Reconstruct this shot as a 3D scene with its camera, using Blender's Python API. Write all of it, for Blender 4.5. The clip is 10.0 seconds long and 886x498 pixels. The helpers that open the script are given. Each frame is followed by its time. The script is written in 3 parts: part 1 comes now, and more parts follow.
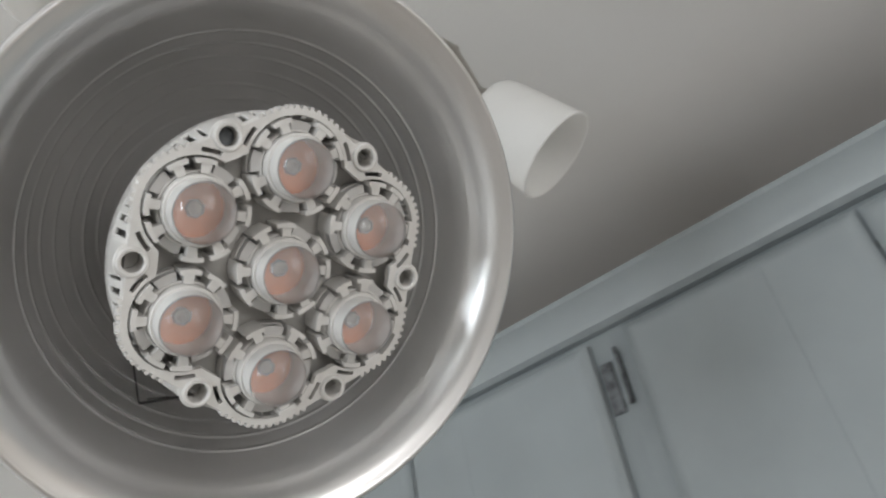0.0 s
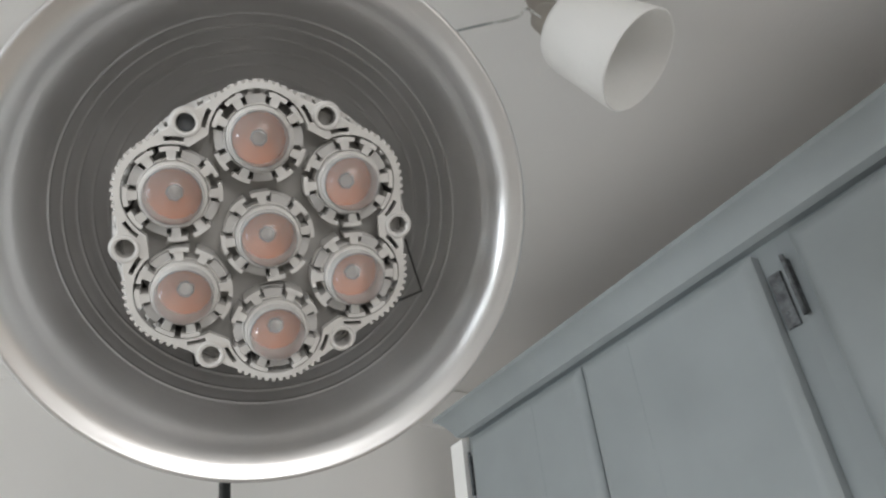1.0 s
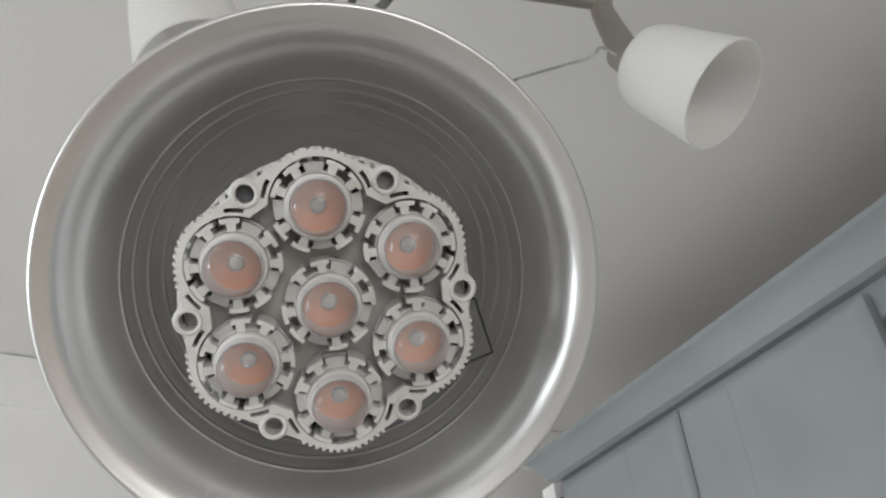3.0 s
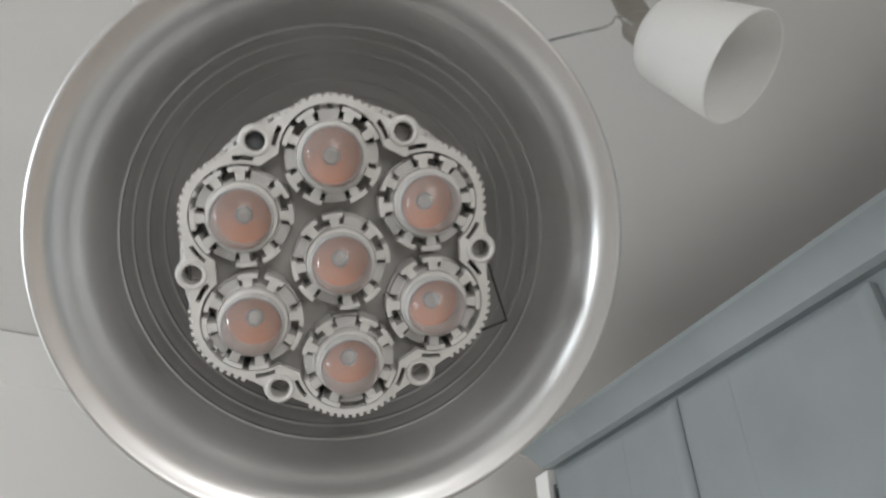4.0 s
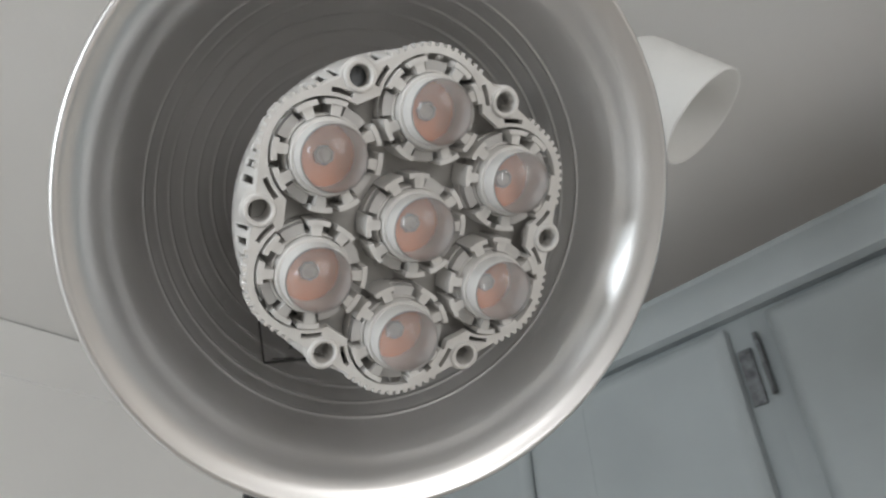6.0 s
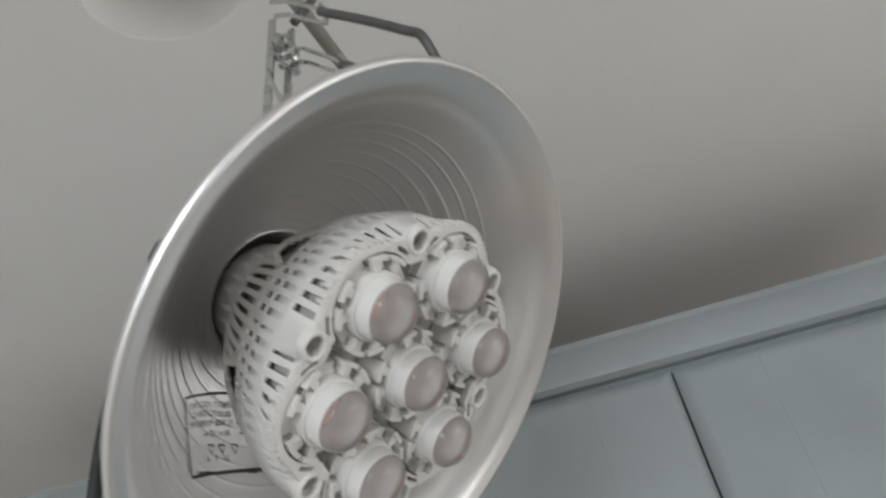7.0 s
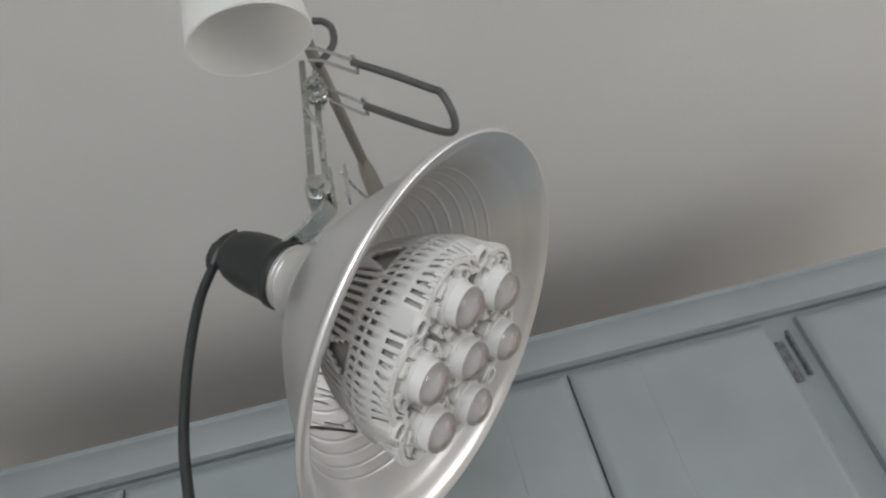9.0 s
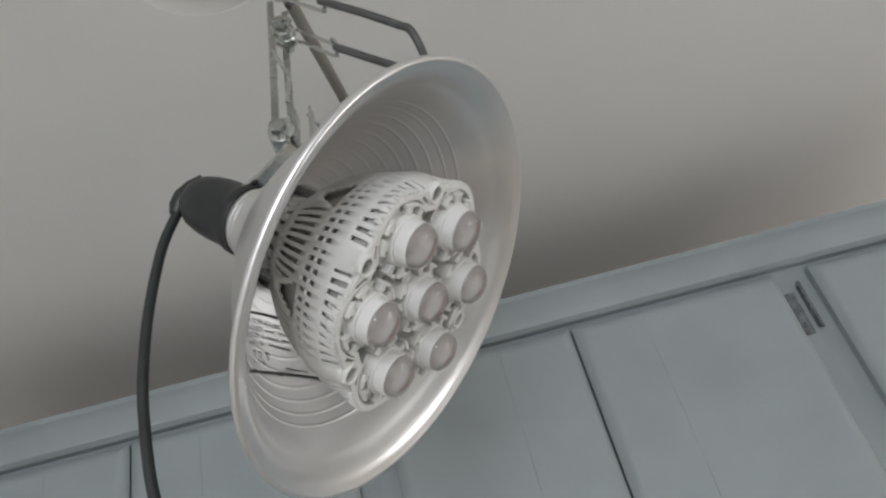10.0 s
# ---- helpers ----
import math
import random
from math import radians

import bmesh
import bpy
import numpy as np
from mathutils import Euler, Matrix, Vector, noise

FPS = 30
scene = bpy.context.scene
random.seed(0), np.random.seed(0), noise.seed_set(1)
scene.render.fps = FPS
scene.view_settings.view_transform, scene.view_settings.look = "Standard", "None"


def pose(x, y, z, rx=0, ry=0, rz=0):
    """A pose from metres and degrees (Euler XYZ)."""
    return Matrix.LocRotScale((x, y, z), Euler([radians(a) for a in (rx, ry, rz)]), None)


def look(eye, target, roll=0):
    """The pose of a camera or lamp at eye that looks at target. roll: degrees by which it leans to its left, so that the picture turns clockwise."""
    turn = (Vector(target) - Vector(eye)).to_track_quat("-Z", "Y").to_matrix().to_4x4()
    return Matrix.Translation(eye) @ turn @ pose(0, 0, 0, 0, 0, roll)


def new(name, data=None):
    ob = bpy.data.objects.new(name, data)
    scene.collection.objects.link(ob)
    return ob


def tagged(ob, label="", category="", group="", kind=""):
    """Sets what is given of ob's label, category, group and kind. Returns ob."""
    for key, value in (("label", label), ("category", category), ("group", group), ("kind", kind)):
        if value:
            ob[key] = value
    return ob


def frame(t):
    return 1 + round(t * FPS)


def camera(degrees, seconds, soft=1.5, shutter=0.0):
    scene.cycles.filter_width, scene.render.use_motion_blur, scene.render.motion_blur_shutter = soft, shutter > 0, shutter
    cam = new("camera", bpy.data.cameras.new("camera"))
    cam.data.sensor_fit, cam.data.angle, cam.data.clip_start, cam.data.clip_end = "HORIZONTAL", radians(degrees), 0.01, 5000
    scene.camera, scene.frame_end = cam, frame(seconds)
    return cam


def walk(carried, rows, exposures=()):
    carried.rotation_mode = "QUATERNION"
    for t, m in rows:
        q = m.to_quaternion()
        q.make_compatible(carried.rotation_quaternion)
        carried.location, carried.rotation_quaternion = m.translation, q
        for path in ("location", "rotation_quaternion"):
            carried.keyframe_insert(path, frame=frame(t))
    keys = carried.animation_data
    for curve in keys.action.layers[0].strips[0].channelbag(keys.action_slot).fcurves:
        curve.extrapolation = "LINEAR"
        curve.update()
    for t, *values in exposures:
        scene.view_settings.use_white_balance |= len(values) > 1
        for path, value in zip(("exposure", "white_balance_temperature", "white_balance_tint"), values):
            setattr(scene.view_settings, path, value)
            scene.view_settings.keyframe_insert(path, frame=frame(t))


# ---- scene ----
cam = camera(62.90, 10.0, soft=2.3, shutter=0.35)
EXPOSURES = [(0.0, 0.07), (2.5, 0.12), (4.0, 0.02), (5.5, 0.06), (7.0, -0.05), (10.0, -0.10)]
PATH = [  # seconds, eye, target, roll
    (0.0, (0.1570, 0.1389, 1.9053), (-0.2941, 0.8090, 2.4948), -11.25),
    (0.5, (0.2088, 0.1865, 1.8997), (-0.4316, 0.6945, 2.4757), -6.16),
    (1.0, (0.2155, 0.2095, 1.8959), (-0.4771, 0.6667, 2.4537), -6.40),
    (1.5, (0.1957, 0.1920, 1.9078), (-0.4428, 0.6751, 2.5070), -6.80),
    (2.0, (0.1787, 0.1694, 1.9003), (-0.3919, 0.7250, 2.5050), -8.77),
    (2.5, (0.2071, 0.2086, 1.9167), (-0.4779, 0.6196, 2.5182), -3.18),
    (2.7, (0.2161, 0.2207, 1.9160), (-0.5024, 0.5829, 2.5098), -2.00),
    (3.8, (0.2201, 0.2213, 1.9062), (-0.5123, 0.5364, 2.5097), -3.26),
    (4.0, (0.1981, 0.2193, 1.9114), (-0.5303, 0.5687, 2.5006), -1.93),
    (4.5, (0.1674, 0.1839, 1.9185), (-0.4751, 0.6266, 2.5440), -4.16),
    (5.0, (0.1516, 0.1512, 1.9144), (-0.3969, 0.7218, 2.5256), -5.17),
    (5.5, (0.1611, 0.1515, 1.9194), (-0.4294, 0.6794, 2.5299), -2.55),
    (5.7, (0.1556, 0.1603, 1.9121), (-0.4636, 0.6808, 2.5001), -1.50),
    (6.8, (0.0582, 0.0742, 1.9325), (-0.1140, 0.8526, 2.5362), -12.49),
    (7.0, (0.0480, 0.0515, 1.9376), (-0.0574, 0.8459, 2.5357), -12.14),
    (7.5, (0.0228, 0.0300, 1.9443), (-0.0865, 0.8081, 2.5628), -10.91),
    (8.0, (0.0093, 0.0182, 1.9280), (-0.0529, 0.8388, 2.4961), -10.55),
    (8.5, (-0.0125, -0.0215, 1.9048), (0.0896, 0.8070, 2.4554), -17.25),
    (9.0, (-0.0294, -0.0376, 1.9004), (0.0575, 0.7782, 2.4721), -16.92),
    (9.5, (-0.0091, -0.0237, 1.8963), (0.0451, 0.8041, 2.4547), -16.11),
    (10.0, (0.0003, -0.0168, 1.8912), (0.0398, 0.8233, 2.4321), -15.85),
]
walk(cam, [(t, look(eye, target, roll)) for t, eye, target, roll in PATH], exposures=EXPOSURES)

# ---- light ----
world = bpy.data.worlds.new("sky")
world.use_nodes = True
scene.world = world
wn, wl = world.node_tree.nodes, world.node_tree.links
sky = wn.new("ShaderNodeTexSky")
sky.sky_type, sky.sun_disc = "NISHITA", False
sky.sun_elevation, sky.sun_rotation = radians(35), radians(150)
wn["Background"].inputs["Strength"].default_value = 0.10
wl.new(sky.outputs[0], wn["Background"].inputs["Color"])


def window_light(name, where, target, wide, high, watts, colour):
    data = bpy.data.lights.new(name, "AREA")
    data.shape, data.size, data.size_y, data.energy, data.color = "RECTANGLE", wide, high, watts, colour
    ob = new(name, data)
    ob.matrix_world = look(where, target)
    return ob


window_light("daylight_east", (2.46, -0.10, 1.50), (0, -0.10, 1.50), 1.15, 1.05, 15, (1.0, 0.975, 0.955))
window_light("daylight_south", (-0.18, -2.66, 1.45), (-0.18, 0, 1.45), 0.9, 1.1, 36, (0.90, 0.96, 1.0))


# ---- materials ----
def material(name, colour, rough=0.5, metal=0.0, spread=0.06, scale=40.0, bump=0.05, fine=400.0, spec=0.5, stain=None):
    """Principled surface with two scales of colour and roughness variation and a fine relief."""
    m = bpy.data.materials.new(name)
    m.use_nodes = True
    n, l = m.node_tree.nodes, m.node_tree.links
    b = n["Principled BSDF"]
    b.inputs["Metallic"].default_value = metal
    b.inputs["Specular IOR Level"].default_value = spec
    co = n.new("ShaderNodeTexCoord")
    big = n.new("ShaderNodeTexNoise")
    big.inputs["Scale"].default_value, big.inputs["Detail"].default_value = scale, 5
    small = n.new("ShaderNodeTexNoise")
    small.inputs["Scale"].default_value, small.inputs["Detail"].default_value = fine, 3
    for t in (big, small):
        l.new(co.outputs["Object"], t.inputs["Vector"])
    ramp = n.new("ShaderNodeValToRGB")
    low = [c * (1 - spread) for c in (stain or colour)] + [1]
    high = [min(1, c * (1 + spread * 0.5)) for c in colour] + [1]
    ramp.color_ramp.elements[0].position, ramp.color_ramp.elements[1].position = 0.3, 0.65
    ramp.color_ramp.elements[0].color, ramp.color_ramp.elements[1].color = low, high
    l.new(big.outputs["Fac"], ramp.inputs["Fac"])
    l.new(ramp.outputs["Color"], b.inputs["Base Color"])
    mix = n.new("ShaderNodeMapRange")
    mix.inputs["To Min"].default_value, mix.inputs["To Max"].default_value = max(0.02, rough - 0.08), min(1, rough + 0.08)
    l.new(small.outputs["Fac"], mix.inputs["Value"])
    l.new(mix.outputs["Result"], b.inputs["Roughness"])
    if bump:
        bp = n.new("ShaderNodeBump")
        bp.inputs["Strength"].default_value, bp.inputs["Distance"].default_value = bump, 0.001
        l.new(small.outputs["Fac"], bp.inputs["Height"])
        l.new(bp.outputs["Normal"], b.inputs["Normal"])
    return m


def brushed(name, colour, rough):
    """Spun aluminium: fine circular lathe marks round the local z axis."""
    m = material(name, colour, rough, 1.0, 0.05, 14.0, 0.0, 120.0)
    n, l = m.node_tree.nodes, m.node_tree.links
    b = n["Principled BSDF"]
    co = n.new("ShaderNodeTexCoord")
    sep = n.new("ShaderNodeSeparateXYZ")
    l.new(co.outputs["Object"], sep.inputs[0])
    xx, yy, rr, sq = (n.new("ShaderNodeMath") for _ in range(4))
    xx.operation = yy.operation = "MULTIPLY"
    rr.operation, sq.operation = "ADD", "SQRT"
    for i in (0, 1):
        l.new(sep.outputs["X"], xx.inputs[i])
        l.new(sep.outputs["Y"], yy.inputs[i])
    l.new(xx.outputs[0], rr.inputs[0])
    l.new(yy.outputs[0], rr.inputs[1])
    l.new(rr.outputs[0], sq.inputs[0])
    cmb = n.new("ShaderNodeCombineXYZ")
    l.new(sq.outputs[0], cmb.inputs["X"])
    l.new(sep.outputs["Z"], cmb.inputs["Y"])
    wav = n.new("ShaderNodeTexNoise")
    wav.inputs["Scale"].default_value, wav.inputs["Detail"].default_value = 900, 2
    l.new(cmb.outputs[0], wav.inputs["Vector"])
    ring = n.new("ShaderNodeMapRange")
    ring.inputs["To Min"].default_value, ring.inputs["To Max"].default_value = rough - 0.015, rough + 0.015
    l.new(wav.outputs["Fac"], ring.inputs["Value"])
    l.new(ring.outputs["Result"], b.inputs["Roughness"])
    b.inputs["Anisotropic"].default_value = 0.4
    tan = n.new("ShaderNodeTangent")
    tan.direction_type, tan.axis = "RADIAL", "Z"
    l.new(tan.outputs[0], b.inputs["Tangent"])
    return m


def milky(name, colour, clear, rough=0.06):
    """Frosted clear plastic: part see-through, part white body, under a glossy skin."""
    m = bpy.data.materials.new(name)
    m.use_nodes = True
    n, l = m.node_tree.nodes, m.node_tree.links
    n.remove(n["Principled BSDF"])
    body, see, skin, fres = (n.new("ShaderNodeBsdfDiffuse"), n.new("ShaderNodeBsdfTransparent"), n.new("ShaderNodeBsdfGlossy"), n.new("ShaderNodeFresnel"))
    body.inputs["Color"].default_value = (*colour, 1)
    skin.inputs["Roughness"].default_value = rough
    fres.inputs["IOR"].default_value = 1.49
    inner, outer = n.new("ShaderNodeMixShader"), n.new("ShaderNodeMixShader")
    inner.inputs["Fac"].default_value = clear
    l.new(body.outputs[0], inner.inputs[1])
    l.new(see.outputs[0], inner.inputs[2])
    l.new(fres.outputs[0], outer.inputs["Fac"])
    l.new(inner.outputs[0], outer.inputs[1])
    l.new(skin.outputs[0], outer.inputs[2])
    l.new(outer.outputs[0], n["Material Output"].inputs["Surface"])
    return m


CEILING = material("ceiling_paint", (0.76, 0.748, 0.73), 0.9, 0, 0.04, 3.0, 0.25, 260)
WALL = material("wall_paint", (0.88, 0.872, 0.855), 0.85, 0, 0.03, 3.0, 0.2, 260)
FLOOR = material("floor_vinyl", (0.44, 0.415, 0.385), 0.5, 0, 0.12, 6.0, 0.1)
PAINT = material("grey_blue_paint", (0.295, 0.326, 0.337), 0.42, 0, 0.05, 9.0, 0.10, 220, stain=(0.281, 0.311, 0.321))
ALU = brushed("spun_aluminium", (0.77, 0.77, 0.775), 0.33)
STEEL = material("zinc_steel", (0.58, 0.59, 0.575), 0.27, 1.0, 0.05, 30, 0.0, 90)
DARK_STEEL = material("tarnished_hinge", (0.15, 0.16, 0.17), 0.75, 0.0, 0.35, 130, 0.3, stain=(0.09, 0.095, 0.10))
NICKEL = material("satin_nickel", (0.40, 0.375, 0.34), 0.45, 1.0, 0.10, 30, 0.0)
BLACK = material("black_plastic", (0.018, 0.02, 0.021), 0.42, 0, 0.3, 50, 0.1)
RUBBER = material("black_cord", (0.022, 0.025, 0.026), 0.5, 0, 0.25, 60, 0.15)
VINYL = material("dark_vinyl_sleeve", (0.085, 0.086, 0.084), 0.4, 0, 0.3, 80, 0.1)
WHITE = material("white_ceramic_plastic", (0.74, 0.727, 0.708), 0.38, 0, 0.05, 60, 0.06)
INNER = material("grey_heat_sink", (0.50, 0.49, 0.47), 0.6, 0, 0.12, 60, 0.06)
LINER = material("grey_liner", (0.46, 0.45, 0.435), 0.6, 0, 0.12, 60, 0.06)
PHOSPHOR = material("orange_phosphor", (0.98, 0.37, 0.18), 0.5, 0, 0.06, 60, 0.0)
CHIP = material("grey_led_die", (0.46, 0.43, 0.40), 0.4, 0, 0.2, 300, 0.0)
GLASS = material("frosted_shade_glass", (0.95, 0.945, 0.935), 0.30, 0, 0.02, 20, 0.02)
gn, gl = GLASS.node_tree.nodes, GLASS.node_tree.links
glow, veil = gn.new("ShaderNodeMixShader"), gn.new("ShaderNodeBsdfTranslucent")
veil.inputs["Color"].default_value, glow.inputs["Fac"].default_value = (0.95, 0.94, 0.92, 1), 0.45
gl.new(gn["Principled BSDF"].outputs[0], glow.inputs[1])
gl.new(veil.outputs[0], glow.inputs[2])
gl.new(glow.outputs[0], gn["Material Output"].inputs["Surface"])
# tan picked for its bounce: it browns the ceiling shade near the cabinets
WALL_BOUNCE = material("tan_wall_bounce", (0.55, 0.48, 0.41), 0.85, 0, 0.05, 3.0, 0.2, 260)
# dark brown for the added board that deepens the shade over the cabinets
BROWN_BOUNCE = material("dark_brown_bounce", (0.15, 0.10, 0.065), 0.7, 0, 0.25, 30, 0.1)
INK = material("black_ink", (0.085, 0.085, 0.085), 0.5, 0, 0.1, 60, 0.0)
LENS = milky("lens_dome", (0.86, 0.845, 0.84), 0.76, 0.08)
SKIRT = milky("lens_skirt", (0.88, 0.87, 0.86), 0.10, 0.30)
LENS_SIDE = milky("lens_window", (0.88, 0.87, 0.86), 0.30, 0.35)


# ---- mesh helpers ----
def part(name, bm, mat, parent=None, label="", kind="", sharp=40):
    """Links a bmesh as one mesh object, smooth but for edges sharper than the given angle."""
    bmesh.ops.recalc_face_normals(bm, faces=bm.faces)
    for f in bm.faces:
        f.smooth = True
    for e in bm.edges:
        if len(e.link_faces) == 2 and e.calc_face_angle(0) > radians(sharp):
            e.smooth = False
    me = bpy.data.meshes.new(name)
    bm.to_mesh(me)
    bm.free()
    for m in mat if isinstance(mat, (list, tuple)) else (mat,):
        me.materials.append(m)
    ob = new(name, me)
    if parent:
        ob.parent = parent
    if label:
        ob["label"] = label
    if kind:
        ob["kind"] = kind
    return ob


def thing(name, m, label, category, group=""):
    ob = new(name)
    ob.empty_display_size = 0.02
    ob.matrix_world = m
    return tagged(ob, label, category, group)


def box(bm, lo, hi, bevel=0.0, m=None):
    made = bmesh.ops.create_cube(bm, size=1)["verts"]
    c = [(a + b) / 2 for a, b in zip(lo, hi)]
    s = [b - a for a, b in zip(lo, hi)]
    for v in made:
        v.co = Vector([v.co[i] * s[i] + c[i] for i in range(3)])
    if bevel:
        edges = list({e for v in made for e in v.link_edges})
        made = [v for v in bmesh.ops.bevel(bm, geom=edges, offset=bevel, segments=2, affect="EDGES", profile=0.5)["verts"]]
    if m:
        for v in made:
            v.co = m @ v.co
    return bm


def lathe(bm, profile, steps=64, m=None, closed=False, wobble=None):
    """Turns a profile of (radius, height) round z. wobble(angle, radius, height) may change the radius."""
    rings = []
    for r, h in profile:
        ring = []
        for k in range(steps):
            a = 2 * math.pi * k / steps
            rr = wobble(a, r, h) if wobble else r
            co = Vector((rr * math.cos(a), rr * math.sin(a), h))
            ring.append(bm.verts.new(m @ co if m else co))
        rings.append(ring)
    pairs = list(zip(rings, rings[1:])) + ([(rings[-1], rings[0])] if closed else [])
    for p, q in pairs:
        for k in range(steps):
            j = (k + 1) % steps
            bm.faces.new((p[k], p[j], q[j], q[k]))
    return rings


def cap(bm, ring):
    bm.faces.new(ring)


def smooth_path(points, steps=8):
    """A Catmull-Rom curve through the points."""
    p = [Vector(q) for q in points]
    p = [2 * p[0] - p[1]] + p + [2 * p[-1] - p[-2]]
    out = []
    for i in range(1, len(p) - 2):
        for k in range(steps):
            t = k / steps
            a, b, c, d = p[i - 1], p[i], p[i + 1], p[i + 2]
            out.append(0.5 * (2 * b + (c - a) * t + (2 * a - 5 * b + 4 * c - d) * t * t + (3 * b - a - 3 * c + d) * t ** 3))
    return out + [p[-2]]


def sweep(bm, path, radius, sides=10, flat=1.0):
    """A tube along a path."""
    path = [Vector(q) for q in path]
    up, rings = None, []
    for i, q in enumerate(path):
        d = (path[min(i + 1, len(path) - 1)] - path[max(i - 1, 0)]).normalized()
        up = (up - up.dot(d) * d).normalized() if up else d.orthogonal().normalized()
        side = d.cross(up)
        r = radius(i / (len(path) - 1)) if callable(radius) else radius
        rings.append([bm.verts.new(q + r * (math.cos(a) * up + flat * math.sin(a) * side)) for a in (2 * math.pi * k / sides for k in range(sides))])
    for a, b in zip(rings, rings[1:]):
        for k in range(sides):
            j = (k + 1) % sides
            bm.faces.new((a[k], a[j], b[j], b[k]))
    cap(bm, rings[0])
    cap(bm, rings[-1])
    return bm


def along(axis, origin, x_hint):
    """A frame at origin whose z is the axis."""
    z = Vector(axis).normalized()
    x = Vector(x_hint)
    x = (x - x.dot(z) * z).normalized()
    y = z.cross(x)
    return Matrix.Translation(origin) @ Matrix((x, y, z)).transposed().to_4x4()


# ---- the room ----
CEIL, X0, X1, Y0, Y1 = 2.445, -0.885, 2.40, -2.60, 1.100


def slab(name, lo, hi, mat, label, category):
    return tagged(part(name, box(bmesh.new(), lo, hi), mat), label, category, kind="structure")


def wall_with_window(name, lo, hi, axis, opening, mat, label):
    """A wall with a real opening; opening: from, to along the wall, sill, head."""
    bm = bmesh.new()
    a, b, s, h = opening
    i = 0 if axis == "x" else 1
    for u0, u1, z0, z1 in ((lo[i], a, lo[2], hi[2]), (b, hi[i], lo[2], hi[2]), (a, b, lo[2], s), (a, b, h, hi[2])):
        l, t = list(lo), list(hi)
        l[i], t[i], l[2], t[2] = u0, u1, z0, z1
        box(bm, l, t)
    return tagged(part(name, bm, mat), label, "wall", kind="structure")


slab("floor", (X0 - 0.1, Y0 - 0.1, -0.1), (X1 + 0.1, Y1 + 0.1, 0), FLOOR, "brownish beige vinyl kitchen floor", "floor")
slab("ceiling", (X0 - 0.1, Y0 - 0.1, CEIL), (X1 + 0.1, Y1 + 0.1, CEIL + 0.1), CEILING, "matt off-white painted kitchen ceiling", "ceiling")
slab("wall_west", (X0 - 0.1, Y0 - 0.1, 0), (X0, Y1 + 0.1, CEIL), WALL, "plain white painted kitchen wall", "wall")
# this wall's face is unseen; its tan only dims and warms the bounced light
slab("wall_north", (X0, Y1, 0), (X1, Y1 + 0.1, CEIL), WALL_BOUNCE, "wall behind the upper cabinets, toned tan to brown the ceiling shade", "wall")
wall_with_window("wall_east", (X1, Y0, 0), (X1 + 0.1, Y1, CEIL), "y", (-0.70, 0.50, 0.96, 2.04), WALL, "white painted wall with a wide window opening")
wall_with_window("wall_south", (X0, Y0 - 0.1, 0), (X1, Y0, CEIL), "x", (-0.65, 0.29, 0.88, 2.02), WALL, "white painted kitchen wall with a window opening")
slab("trim", (X0, Y0, 2.368), (X0 + 0.008, Y1, CEIL - 0.002), WALL, "white painted board along the top of the wall", "trim")


# ---- upper cabinets ----
FRONT, TOP, BASE = 0.772, 2.249, 1.50


def door_panel(bm, x0, x1, z0, z1, joints):
    """A lipped door with wide rounded edges and hairline joints between its boards."""
    w, d = 0.013, 0.008
    cols = [(x0, d), (x0 + w * 0.3, d * 0.45), (x0 + w * 0.65, d * 0.12), (x0 + w, 0), (x0 + w + 0.0015, 0)]
    for j in joints:
        cols += [(j - 0.0020, 0), (j - 0.0004, 0), (j, 0.0004), (j + 0.0004, 0), (j + 0.0020, 0)]
    cols += [(x1 - w - 0.0015, 0), (x1 - w, 0), (x1 - w * 0.65, d * 0.12), (x1 - w * 0.3, d * 0.45), (x1, d)]
    rows = [(z0, d), (z0 + w, 0), (z0 + w + 0.0015, 0), (z1 - w - 0.0015, 0), (z1 - w, 0), (z1 - w * 0.65, d * 0.12), (z1 - w * 0.3, d * 0.45), (z1, d)]
    grid = [[bm.verts.new((x, FRONT + max(a, b), z)) for x, a in cols] for z, b in rows]
    for p, q in zip(grid, grid[1:]):
        for k in range(len(cols) - 1):
            bm.faces.new((p[k], p[k + 1], q[k + 1], q[k]))
    back = [bm.verts.new((x, FRONT + 0.0192, z)) for x, z in ((x0, z0), (x1, z0), (x1, z1), (x0, z1))]
    edge = [grid[0], [r[-1] for r in grid], grid[-1][::-1], [r[0] for r in grid][::-1]]
    for k in range(4):
        bm.faces.new([back[k], back[(k + 1) % 4]] + edge[k][::-1])
    bm.faces.new(back[::-1])
    return bm


def hinge(parent, inv, x, z, half):
    """A tarnished surface hinge: a wide leaf with two screws, or a narrow leaf with its knuckle."""
    bm = bmesh.new()
    box(bm, (x - half, FRONT + 0.0160, z), (x + half, FRONT + 0.0194, z + 0.056), 0.0014)
    bm.transform(inv)
    leaf = part("hinge", bm, DARK_STEEL, parent, "dark tarnished metal hinge")
    if half > 0.004:
        for dz in (0.014, 0.044):
            bm = bmesh.new()
            bmesh.ops.create_uvsphere(bm, u_segments=10, v_segments=6, radius=0.0018, matrix=inv @ Matrix.Translation((x, FRONT + 0.0160, z + dz)))
            part("screw", bm, DARK_STEEL, leaf)
    else:
        bm = sweep(bmesh.new(), [(x, FRONT + 0.0130, z - 0.002), (x, FRONT + 0.0130, z + 0.060)], 0.0022, 10)
        bm.transform(inv)
        part("knuckle", bm, DARK_STEEL, leaf)


